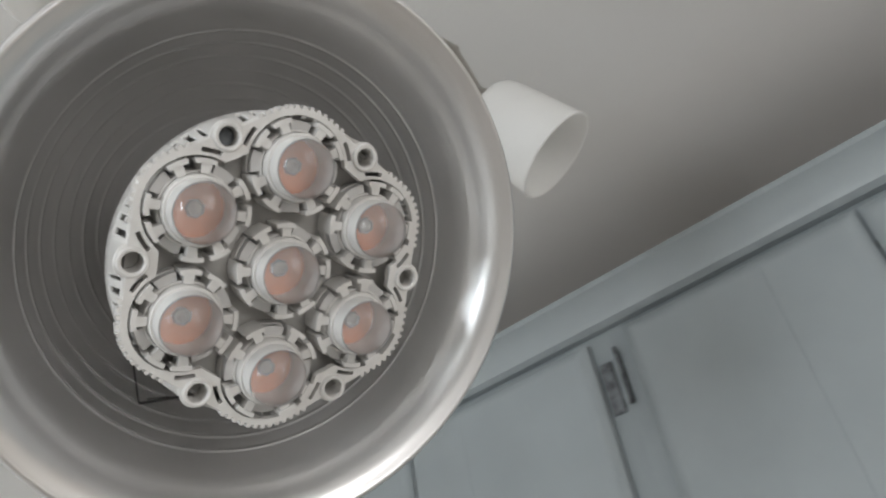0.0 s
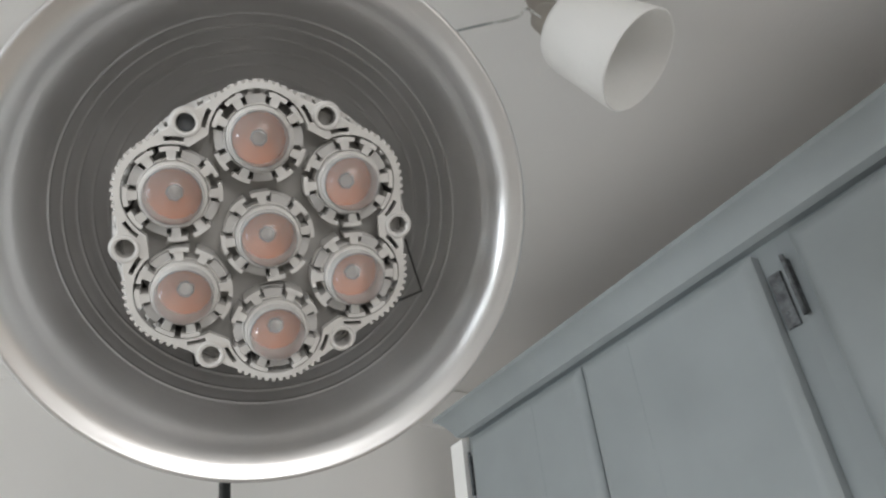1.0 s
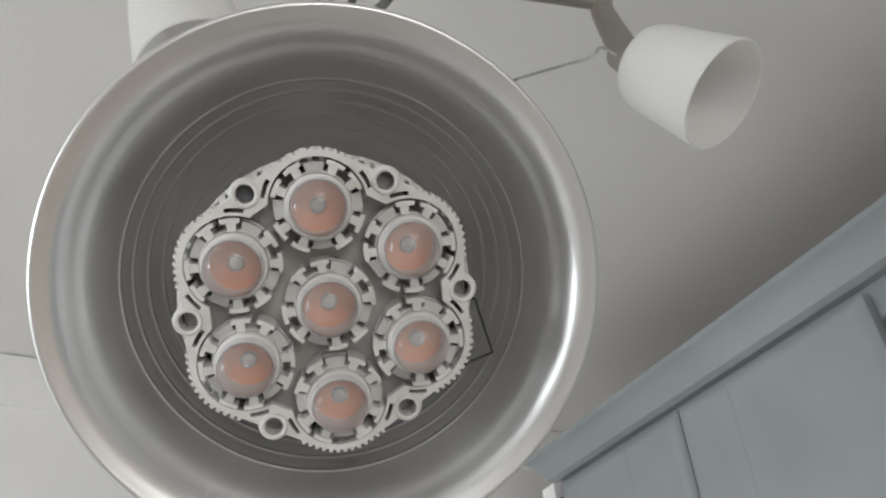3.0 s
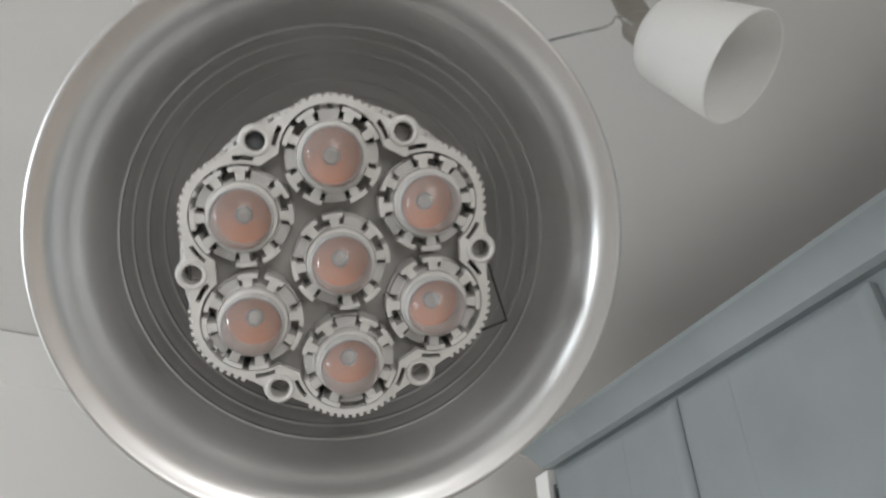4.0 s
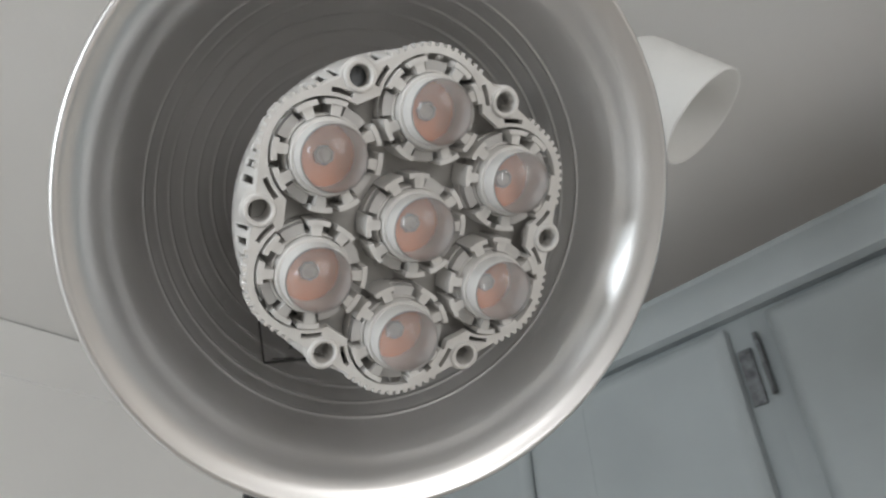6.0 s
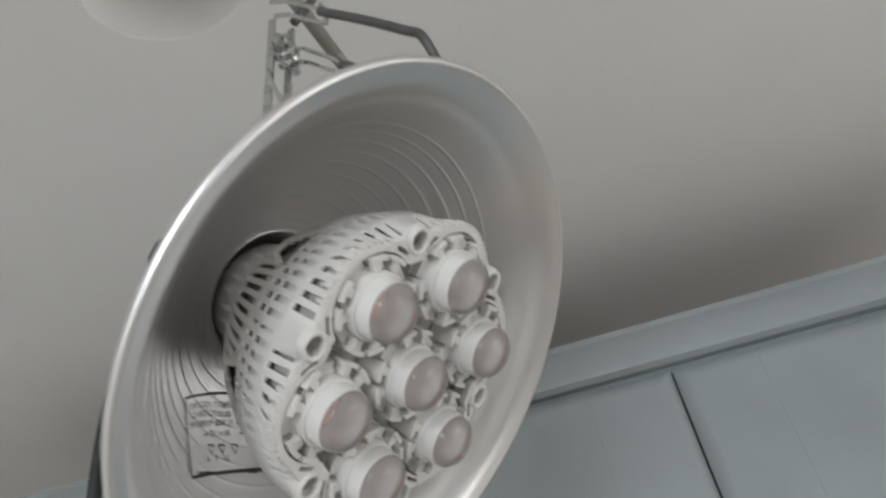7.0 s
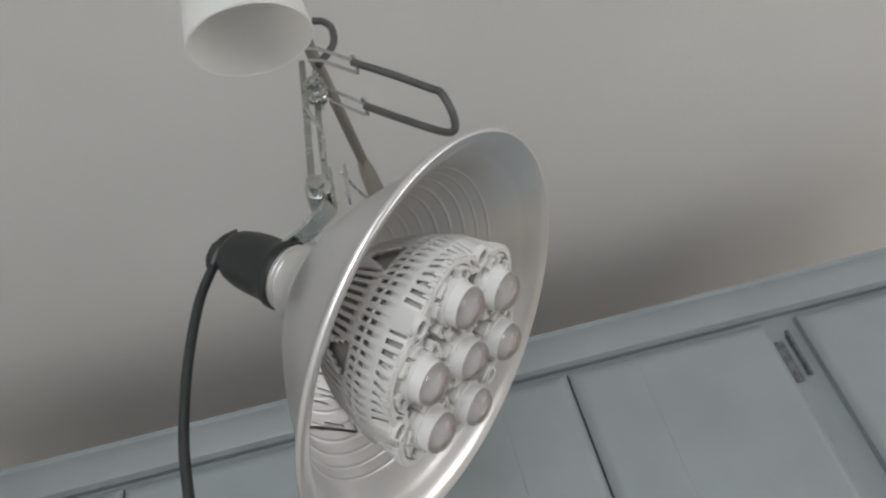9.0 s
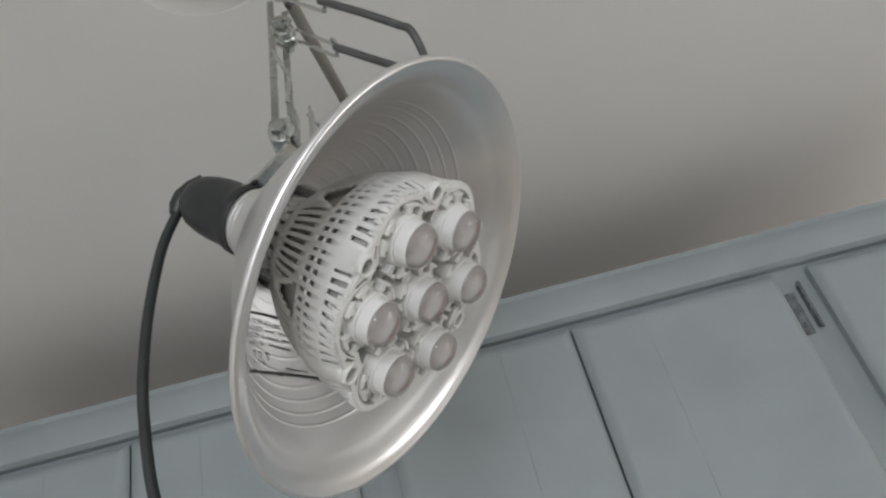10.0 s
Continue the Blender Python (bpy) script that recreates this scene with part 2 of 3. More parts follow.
def cabinet(x0, x1, gap, label):
    """One wall cabinet: carcass with face frame, lipped doors that meet at the gap, hinges on the stiles."""
    ob = thing("wall_cabinet", pose((x0 + x1) / 2, 0.94, BASE), label, "cabinet", "wall cabinets in a row")
    inv = ob.matrix_world.inverted()

    def add(name, lo, hi):
        bm = box(bmesh.new(), lo, hi)
        bm.transform(inv)
        part(name, bm, PAINT, ob)
    add("body", (x0, FRONT + 0.034, BASE), (x1, Y1 - 0.004, TOP + 0.03))
    # added board, out of sight: its brown bounce darkens the ceiling above
    bm = box(bmesh.new(), (x0, FRONT + 0.0195, TOP + 0.0302), (x1, Y1 - 0.004, TOP + 0.0420))
    bm.transform(inv)
    part("bounce_board", bm, BROWN_BOUNCE, ob, "unseen dark brown board added to brown the shade above the cabinets")
    for a, b in ((x0, x0 + 0.034), (x1 - 0.034, x1)):
        add("stile", (a, FRONT + 0.0195, BASE), (b, FRONT + 0.0338, TOP + 0.03))
    add("top_rail", (x0 + 0.0342, FRONT + 0.0195, TOP - 0.03), (x1 - 0.0342, FRONT + 0.0338, TOP + 0.03))
    for a, b, hx, half, f in ((x0 + 0.022, gap - 0.0011, x0 + 0.0042, 0.0026, 0.62), (gap + 0.0011, x1 - 0.022, x1 - 0.0120, 0.0072, 0.33)):
        if b - a < 0.05:
            continue
        bm = door_panel(bmesh.new(), a, b, BASE + 0.02, TOP, [a + (b - a) * f])
        bm.transform(inv)
        door = part("door", bm, PAINT, ob)
        for z in (TOP - 0.080, BASE + 0.10):
            hinge(door, inv, hx, z + (0.006 if half < 0.004 else 0.0), half)
    return ob


cabinet(-0.652, -0.100, -0.377, "grey-blue painted two-door wall cabinet beside the white wall")
cabinet(-0.100, 0.436, 0.158, "grey-blue painted wooden wall cabinet with two plain doors")
cabinet(0.436, 0.710, 0.687, "grey-blue painted wooden wall cabinet with a single plain door")


def crown():
    """Coved moulding along the cabinet tops, mitred at the wall end."""
    prof = [(0.781, 2.258), (0.774, 2.262), (0.772, 2.267), (0.769, 2.272), (0.763, 2.281), (0.757, 2.287), (0.752, 2.290), (0.752, 2.296), (0.800, 2.296), (0.800, 2.258)]
    bm = bmesh.new()
    ends = []
    for s in (0, 1):
        ends.append([bm.verts.new(((-0.655 - (0.781 - y) * 1.1) if not s else 0.712, y, z)) for y, z in prof])
    for k in range(len(prof)):
        j = (k + 1) % len(prof)
        bm.faces.new((ends[0][k], ends[0][j], ends[1][j], ends[1][k]))
    cap(bm, ends[0])
    cap(bm, ends[1])
    return tagged(part("crown_trim", bm, PAINT, sharp=25), "grey-blue coved crown moulding along the cabinet tops", "trim", kind="structure")


crown()
slab("filler_trim", (-0.685, FRONT + 0.006, BASE), (-0.653, Y1, 2.256), WALL, "narrow white filler strip beside the cabinets", "trim")


# ---- grow bulb ----
BULB = along((0.697, -0.142, -0.703), (-0.0039, 0.2764, 2.0586), (0.017, 0.047, 0.007))
RING, POST = 0.0365, 0.0500


def lobed(a, grow=0.0):
    """Radius of the face outline: a hexagon whose corners round the six outer lenses."""
    q = abs((a - math.pi / 6 + math.pi / 6) % (math.pi / 3) - math.pi / 6)
    round_ = 0.0200 + grow
    if q < radians(10.6):
        return RING * math.cos(q) + math.sqrt(round_ ** 2 - (RING * math.sin(q)) ** 2)
    return (RING * math.cos(math.pi / 6) + round_) / math.cos(math.pi / 6 - q)


def outline(a, bulge=1.0):
    """The lobed outline with the six screw bosses standing out of it."""
    q = abs((a + math.pi / 6) % (math.pi / 3) - math.pi / 6)
    r = lobed(a)
    if q < radians(6.3):
        r += bulge * max(0.0, POST * math.cos(q) + math.sqrt(max(0.0, 0.0057 ** 2 - (POST * math.sin(q)) ** 2)) - r)
    return r


def arc_block(bm, r0, r1, a0, a1, z0, z1, segments=4):
    """A block bent round z between two radii and two angles in degrees."""
    cols = []
    for k in range(segments + 1):
        a = radians(a0 + (a1 - a0) * k / segments)
        cols.append([bm.verts.new((r * math.cos(a), r * math.sin(a), z)) for r, z in ((r0, z0), (r1, z0), (r1, z1), (r0, z1))])
    for p, q in zip(cols, cols[1:]):
        for k in range(4):
            bm.faces.new((p[k], p[(k + 1) % 4], q[(k + 1) % 4], q[k]))
    cap(bm, cols[0])
    cap(bm, cols[-1])
    return bm


def shell_radius(h):
    """Radius of the round part of the housing at a height below the face."""
    prof = [(-0.0085, 0.0560), (-0.0165, 0.0552), (-0.0205, 0.0540), (-0.0262, 0.0522), (-0.0335, 0.0499), (-0.0410, 0.0469), (-0.0445, 0.0452),
            (-0.0560, 0.0382), (-0.0620, 0.0327), (-0.0660, 0.0283), (-0.0690, 0.0256), (-0.0740, 0.0240), (-0.0860, 0.0237)]
    if h >= prof[0][0]:
        return prof[0][1]
    for (h0, r0), (h1, r1) in zip(prof, prof[1:]):
        if h1 <= h <= h0:
            return r0 + (r1 - r0) * (h0 - h) / (h0 - h1)
    return prof[-1][1]


def housing(ob):
    """The white shell: a slotted shoulder, two rows of short slots, pointed vents behind the lobes and long slots between them."""
    steps = 720
    rows = [0.0, -0.0014, -0.0032, -0.0096, -0.0104, -0.0165, -0.0205, -0.0222, -0.0262, -0.0280, -0.0320, -0.0360, -0.0400, -0.0440, -0.0520, -0.0590, -0.0630, -0.0660, -0.0690, -0.0740, -0.0860]
    vent = {8: 0, 9: 9.5, 10: 7.5, 11: 5.5, 12: 3.5}
    bm = bmesh.new()
    rings = []
    for h in rows:
        mix = max(0.0, min(1.0, -h / 0.0085))
        ridge = 0.0006 if h in (-0.0096, -0.0104) else 0.0
        ring = []
        for k in range(steps):
            a = 2 * math.pi * k / steps
            r = outline(a, max(0.0, 1 + h / 0.004)) * (1 - mix) + max(shell_radius(h), outline(a) * (1 + (h + 0.0085) * 12)) * mix - ridge
            ring.append(bm.verts.new((r * math.cos(a), r * math.sin(a), h)))
        rings.append(ring)
    for i in range(len(rows) - 1):
        for k in range(steps):
            at = (k + 0.5) / 2 % 60
            boss = min(at, 60 - at)
            lobe = 30 - boss
            slot = k % 10 < 5
            hole = False
            if i in (1, 2):
                hole = slot and boss > 6
            elif i in (5, 7):
                hole = slot and boss > 1
            elif i in vent:
                hole = lobe < vent[i] or (i > 9 and slot and lobe > vent[i] + 3)
            elif i == 13:
                hole = slot and lobe > 7
            elif i in (17, 18):
                hole = k % 30 < 9
            if hole:
                continue
            j = (k + 1) % steps
            bm.faces.new((rings[i][k], rings[i][j], rings[i + 1][j], rings[i + 1][k]))
    body = part("housing", bm, WHITE, ob, "white slotted housing")
    thick = body.modifiers.new("wall", "SOLIDIFY")
    thick.thickness, thick.offset = 0.0017, -1


def face_plate(ob):
    """The flat white rim of the face: it rounds each outer lens and runs past the screw bosses, with a slot on either side of each."""
    inner = 0.0179
    for k in range(6):
        bm = bmesh.new()
        turn = radians(30 + 60 * k)
        centre = Vector((RING * math.cos(turn), RING * math.sin(turn), 0.0))
        for sign in (1, -1):
            way = Vector((math.cos(turn + sign * math.pi / 6), math.sin(turn + sign * math.pi / 6), 0))
            grid = []
            for q in range(0, 107, 2):
                far = 0.0200 if q < 30 else min(0.0200 / math.cos(radians(min(q, 80) - 30)), 0.01825 / math.cos(radians(120 - q)) if q > 60 else 1)
                far = max(far, inner + 0.0004)
                if far > 0.0213:
                    radii = [inner, 0.0190, 0.0206] + [0.0206 + (far - 0.0206) * j / 5 for j in range(1, 6)]
                else:
                    radii = [inner + (far - inner) * j / 7 for j in range(8)]
                a = turn + sign * radians(q)
                grid.append([bm.verts.new(centre + Vector((r * math.cos(a), r * math.sin(a), 0.0008))) for r in radii])
            faces = []
            for i in range(len(grid) - 1):
                for j in range(7):
                    mid = (grid[i][j].co + grid[i + 1][j + 1].co) / 2
                    if (mid - way * POST).length < 0.0043 or (j == 1 and 54 < 2 * i < 76):
                        continue
                    faces.append(bm.faces.new((grid[i][j], grid[i + 1][j], grid[i + 1][j + 1], grid[i][j + 1])))
            edges = list({e for f in faces for e in f.edges})
            corners = [v for row in grid for v in row]
            bmesh.ops.bisect_plane(bm, geom=corners + edges + faces, plane_co=way * 0.0424, plane_no=way, clear_inner=True)
        bmesh.ops.delete(bm, geom=[v for v in bm.verts if not v.link_faces], context="VERTS")
        bmesh.ops.remove_doubles(bm, verts=bm.verts, dist=0.00002)
        low = bmesh.ops.extrude_face_region(bm, geom=bm.faces[:])["geom"]
        bmesh.ops.translate(bm, vec=(0, 0, -0.0030), verts=[v for v in low if isinstance(v, bmesh.types.BMVert)])
        part("face_plate", bm, WHITE, ob)


def bulb():
    ob = thing("grow_bulb", BULB, "unlit white LED grow bulb with seven lenses in the reflector", "light bulb")
    housing(ob)
    bm = bmesh.new()
    lathe(bm, [(0.0001, -0.0098), (0.0490, -0.0098), (0.0500, -0.0140), (0.0490, -0.020), (0.045, -0.030), (0.039, -0.042), (0.029, -0.055), (0.020, -0.066), (0.019, -0.086)], 48)
    part("heat_sink", bm, INNER, ob)
    bm = bmesh.new()
    lathe(bm, [(shell_radius(h) - 0.0044, h) for h in (-0.0030, -0.0085, -0.0165, -0.0262, -0.0335, -0.041, -0.0445, -0.056, -0.062)], 72)
    part("liner", bm, LINER, ob)
    bm = bmesh.new()
    lathe(bm, [(0.0235, -0.085), (0.0225, -0.089), (0.0150, -0.092), (0.0132, -0.093), (0.0132, -0.112), (0.004, -0.116)], 40)
    part("screw_base", bm, STEEL, ob)
    face_plate(ob)
    bm = bmesh.new()
    for k in range(6):
        for q in range(-6, 7):
            a = radians(30 + 60 * k + q * 2.7)
            r = lobed(a)
            box(bm, (r - 0.0006, -0.00070, -0.0034), (r + 0.0013, 0.00070, 0.0004), 0.0, Matrix.Rotation(a, 4, "Z"))
    tagged(part("toothed_edge", bm, WHITE, ob), kind="stuff")
    # screw bosses between the lobes
    for k in range(6):
        a = radians(60 * k)
        m = Matrix.Rotation(a, 4, "Z") @ Matrix.Translation((POST, 0, 0))
        bm = bmesh.new()
        lathe(bm, [(0.0050, -0.008), (0.0050, 0.0016), (0.0046, 0.0021), (0.0039, 0.0021), (0.0034, 0.0016), (0.0034, -0.008)], 24, m, closed=True)
        boss = part("screw_boss", bm, WHITE, ob)
        bm = bmesh.new()
        top = lathe(bm, [(0.0035, -0.0075), (0.0031, -0.003 if k == 2 else -0.007), (0.001, -0.0025 if k == 2 else -0.007)], 16, m)
        cap(bm, top[-1])
        part("screw", bm, DARK_STEEL if k == 2 else INNER, boss)
    # seven lenses in clawed holders: clear windows every quarter, hooks with heads between them
    shared = []
    for name, mat, blocks in (("claw", WHITE, ((0.0122, 0.0158, 21, 34, -0.0090, 0.0018), (0.0155, 0.0171, 17, 41, -0.0090, 0.0024))),
                              ("claw", WHITE, ((0.0122, 0.0158, -34, -21, -0.0090, 0.0018), (0.0155, 0.0171, -41, -17, -0.0090, 0.0024))),
                              ("window", LENS_SIDE, ((0.0127, 0.0159, -14, 14, -0.0085, -0.0014),)),
                              ("web", WHITE, ((0.0156, 0.0164, -16, 16, -0.0092, -0.0050),))):
        bm = bmesh.new()
        for spec in blocks:
            arc_block(bm, *spec)
        made = part(name, bm, mat, ob)
        shared.append((name, made.data))
        bpy.data.objects.remove(made)
    for k in range(7):
        a = radians(30 + 60 * k)
        m = Matrix.Translation((RING * math.cos(a), RING * math.sin(a), 0)) @ Matrix.Rotation(a, 4, "Z") if k < 6 else Matrix.Rotation(radians(67), 4, "Z")
        bm = bmesh.new()
        lathe(bm, [(0.0129, -0.0125), (0.0129, -0.0012), (0.0126, -0.0008), (0.0122, -0.0008), (0.0120, -0.0012), (0.0120, -0.0125)], 40, m, closed=True)
        holder = part("lens_holder", bm, WHITE, ob)
        for c in range(4):
            for name, data in shared:
                piece = new(name, data)
                piece.parent = holder
                piece.matrix_basis = m @ Matrix.Rotation(radians(90 * c), 4, "Z")
        bm = bmesh.new()
        lathe(bm, [(0.0099, -0.0052), (0.0100, 0.0020), (0.0103, 0.0030), (0.0115, 0.0030), (0.0119, 0.0025), (0.0119, -0.0060)], 36, m)
        part("reflector_cup", bm, WHITE, holder)
        bm = bmesh.new()
        cap(bm, lathe(bm, [(0.0099, -0.0048), (0.0001, -0.0048)], 32, m)[-1])
        part("phosphor", bm, PHOSPHOR, holder, "orange phosphor disc")
        bm = bmesh.new()
        cap(bm, lathe(bm, [(0.0033, -0.0046), (0.0031, -0.0030), (0.0026, -0.0026), (0.0022, -0.0032)], 7, m @ Matrix.Rotation(0.7 * k, 4, "Z"))[-1])
        part("led_chip", bm, CHIP, holder)
        bm = bmesh.new()
        lathe(bm, [(0.0107, 0.0026), (0.0106, 0.0066), (0.0103, 0.0088), (0.0098, 0.0087), (0.0099, 0.0010)], 36, m)
        part("lens_skirt", bm, SKIRT, holder, "milky white plastic lens skirt")
        bm = bmesh.new()
        lathe(bm, [(0.0102, 0.0087), (0.0100, 0.0098), (0.0093, 0.0113), (0.0078, 0.0128), (0.0056, 0.0138), (0.0040, 0.0142), (0.0030, 0.0147), (0.0018, 0.0150), (0.0001, 0.0151)], 40, m)
        part("lens", bm, LENS, holder, "clear milky domed plastic lens")
    return ob


bulb()

# ---- clamp lamp ----
LAMP = along((0.7053, -0.1585, -0.6900), (-0.0056, 0.2768, 2.0650), (0.017, 0.047, 0.007))
UNLAMP = LAMP.inverted()
BOWL = [(0.0867, -0.0175), (0.0837, -0.0222), (0.0777, -0.0310), (0.0705, -0.0400), (0.0620, -0.0495), (0.0530, -0.0590), (0.0430, -0.0680), (0.0345, -0.0740), (0.0280, -0.0775)]


def bowl_point(u, lift=0.0):
    """Radius and height on the inside of the bowl, u from 0 at the lip to 1 at the neck."""
    x = u * (len(BOWL) - 1)
    i = min(int(x), len(BOWL) - 2)
    (r0, h0), (r1, h1) = BOWL[i], BOWL[i + 1]
    f = x - i
    n = Vector((h1 - h0, r0 - r1)).normalized()
    return r0 + (r1 - r0) * f - abs(n.x) * lift, h0 + (h1 - h0) * f + abs(n.y) * lift


def groove(u):
    """Height of the raised spinning rings along the bowl."""
    return max(0.0, math.sin(2 * math.pi * u * 13.0)) ** 8 * 0.00024 if 0.12 < u < 0.95 else 0.0


def lamp():
    ob = thing("clamp_lamp", LAMP, "spun aluminium clamp lamp with black socket hung from a rail", "lamp")
    prof = [(0.1034, -0.0036), (0.1050, -0.0036), (0.1060, -0.0025), (0.1062, -0.0010), (0.1055, 0.0004), (0.1044, 0.0007), (0.1036, 0.0002), (0.1026, -0.0003), (0.1008, -0.0010), (0.0988, -0.0022), (0.0970, -0.0038), (0.0954, -0.0058), (0.0939, -0.0080), (0.0926, -0.0098), (0.0912, -0.0112), (0.0900, -0.0126), (0.0884, -0.0149)]
    for k in range(281):
        u = k / 280
        r, h = bowl_point(u)
        ripple = groove(u)
        prof.append((r - ripple, h + ripple * 0.6))
    outer = []
    for k in range(30, -1, -1):
        r, h = bowl_point(k / 30)
        outer.append((r + 0.0008, h - 0.0008))
    prof += [(0.0275, -0.0785)] + outer + [(0.0892, -0.0156), (0.0918, -0.0120), (0.0932, -0.0104), (0.0947, -0.0084), (0.0964, -0.0060), (0.0986, -0.0040), (0.1014, -0.0030)]
    bm = bmesh.new()
    lathe(bm, prof, 160, closed=True)
    bowl = part("reflector", bm, ALU, ob, "spun aluminium reflector bowl with a rolled rim", sharp=60)
    bm = bmesh.new()
    lathe(bm, [(0.0290, -0.0765), (0.0285, -0.0815), (0.0262, -0.0850), (0.0246, -0.0880), (0.0238, -0.0950), (0.0205, -0.0962), (0.0190, -0.0985), (0.0190, -0.1090), (0.0180, -0.1095), (0.0178, -0.0900), (0.0262, -0.0800)], 64, closed=True)
    lathe(bm, [(0.0189, -0.0995), (0.0196, -0.1002), (0.0189, -0.1010)], 64)
    lathe(bm, [(0.0189, -0.1025), (0.0196, -0.1032), (0.0189, -0.1040)], 64)
    part("collar", bm, ALU, ob)
    bm = bmesh.new()
    lathe(bm, [(0.0176, -0.1055), (0.0196, -0.1058), (0.0202, -0.1072), (0.0201, -0.1110), (0.0190, -0.1128), (0.0182, -0.1190), (0.0180, -0.1290), (0.0172, -0.1370), (0.0155, -0.1450), (0.0128, -0.1500), (0.0076, -0.1530), (0.0001, -0.1535)], 48)
    part("socket", bm, BLACK, ob, "black moulded plastic lamp socket")
    bm = bmesh.new()
    sweep(bm, [UNLAMP @ Vector(p) for p in ((-0.106, 0.299, 2.177), (-0.113, 0.2994, 2.1755), (-0.119, 0.2998, 2.172), (-0.1225, 0.300, 2.1665), (-0.1245, 0.300, 2.162))], lambda u: 0.0066 - 0.003 * u ** 4, 16)
    part("strain_relief", bm, BLACK, ob)
    cord = smooth_path([(-0.117, 0.299, 2.172), (-0.1252, 0.300, 2.159), (-0.1332, 0.300, 2.139), (-0.1408, 0.301, 2.104), (-0.1445, 0.302, 2.070), (-0.1446, 0.303, 2.045), (-0.1408, 0.303, 2.010), (-0.131, 0.303, 1.975), (-0.117, 0.303, 1.930), (-0.098, 0.304, 1.86), (-0.09, 0.306, 1.70), (-0.10, 0.31, 1.40), (-0.12, 0.33, 1.0), (-0.2, 0.4, 0.4), (-0.3, 0.6, 0.02)], 10)
    part("cord", sweep(bmesh.new(), [UNLAMP @ p for p in cord], 0.0028, 12), RUBBER, ob, "black flexible power cord")
    return ob, bowl


lamp_thing, bowl = lamp()


def on_bowl(u, v, lift=0.0004):
    """A spot of the printed notice, u across and v out from the lamp's axis, laid on the inside of the bowl."""
    if abs(u) < 0.040:
        v += 0.0030 * (1 - (u / 0.040) ** 2) * max(0.0, (v - 0.038) / 0.026)
    r = math.hypot(u, v)
    a = radians(-88) + math.atan2(u, v)
    h, rise = BOWL[0][1], 0.0
    for i, ((r0, h0), (r1, h1)) in enumerate(zip(BOWL, BOWL[1:])):
        if r1 <= r <= r0:
            f = (r0 - r) / (r0 - r1)
            h, rise = h0 + (h1 - h0) * f, groove((i + f) / (len(BOWL) - 1))
    r -= lift * 0.7 + rise
    return Vector((r * math.cos(a), r * math.sin(a), h + lift * 0.7 + rise * 0.6))


def print_line(bm, p, q, wide, steps=14):
    """One printed stroke."""
    d = Vector((q[0] - p[0], q[1] - p[1]))
    n = Vector((-d.y, d.x)).normalized() * wide / 2
    row = []
    for k in range(steps + 1):
        c = Vector(p) + d * k / steps
        row.append((bm.verts.new(on_bowl(c.x + n.x, c.y + n.y)), bm.verts.new(on_bowl(c.x - n.x, c.y - n.y))))
    for a, b in zip(row, row[1:]):
        bm.faces.new((a[0], b[0], b[1], a[1]))


def words(bm, text, u, v, size):
    """Lettering from the built-in font, laid on the bowl."""
    curve = bpy.data.curves.new("words", "FONT")
    curve.body, curve.size, curve.resolution_u, curve.align_x = text, size, 2, "LEFT"
    ob = new("words", curve)
    me = ob.to_mesh()
    verts = [bm.verts.new(on_bowl(u + p.co.x, v - p.co.y * 0.72, 0.0006)) for p in me.vertices]
    for f in me.polygons:
        if len(set(f.vertices)) > 2:
            bm.faces.new([verts[i] for i in f.vertices])
    ob.to_mesh_clear()
    bpy.data.objects.remove(ob)
    bpy.data.curves.remove(curve)


def notice():
    """The caution printed in black inside the reflector."""
    bm = bmesh.new()
    a, b, c, d = (-0.0390, 0.0418), (0.0265, 0.0402), (0.0285, 0.0600), (-0.0374, 0.0628)
    for p, q in ((a, b), (b, c), (c, d), (d, a)):
        print_line(bm, p, q, 0.0008, 40)
    a, b, c, d = (0.0445, 0.0300), (0.0630, 0.0205), (0.0654, 0.0428), (0.0470, 0.0515)
    for p, q in ((a, b), (b, c), (c, d), (d, a)):
        print_line(bm, p, q, 0.0008, 40)
    part("printed_border", bm, INK, bowl)
    bm = bmesh.new()
    words(bm, "CAUTION: TO REDUCE RISK", -0.0362, 0.0452, 0.0034)
    words(bm, "OF FIRE USE BULB", -0.0350, 0.0478, 0.0033)
    words(bm, "MAXIMUM 60W (T", -0.0360, 0.0504, 0.0034)
    words(bm, "or BR) or BR", -0.0270, 0.0530, 0.0031)
    words(bm, "A    R    BR", -0.0270, 0.0594, 0.0030)
    for u0, u1, v in ((-0.006, 0.002, 0.0470), (0.005, 0.018, 0.0468), (-0.006, 0.004, 0.0494), (0.007, 0.021, 0.0490), (-0.005, 0.012, 0.0520), (-0.034, -0.025, 0.0618), (-0.004, 0.001, 0.0618), (0.005, 0.020, 0.0590)):
        print_line(bm, (u0, v), (u1, v), 0.0004, 8)
    for u in (-0.023, -0.0165, -0.009):
        print_line(bm, (u - 0.0018, 0.0552), (u, 0.0575), 0.0004, 4)
        print_line(bm, (u + 0.0018, 0.0552), (u, 0.0575), 0.0004, 4)
        print_line(bm, (u - 0.0018, 0.0552), (u + 0.0018, 0.0552), 0.0004, 4)
    part("printed_notice", bm, INK, bowl, "black printed caution notice")
    bm = bmesh.new()
    print_line(bm, (-0.0165, 0.0850), (-0.0157, 0.0866), 0.0007, 3)
    part("chip_mark", bm, INK, bowl)


notice()


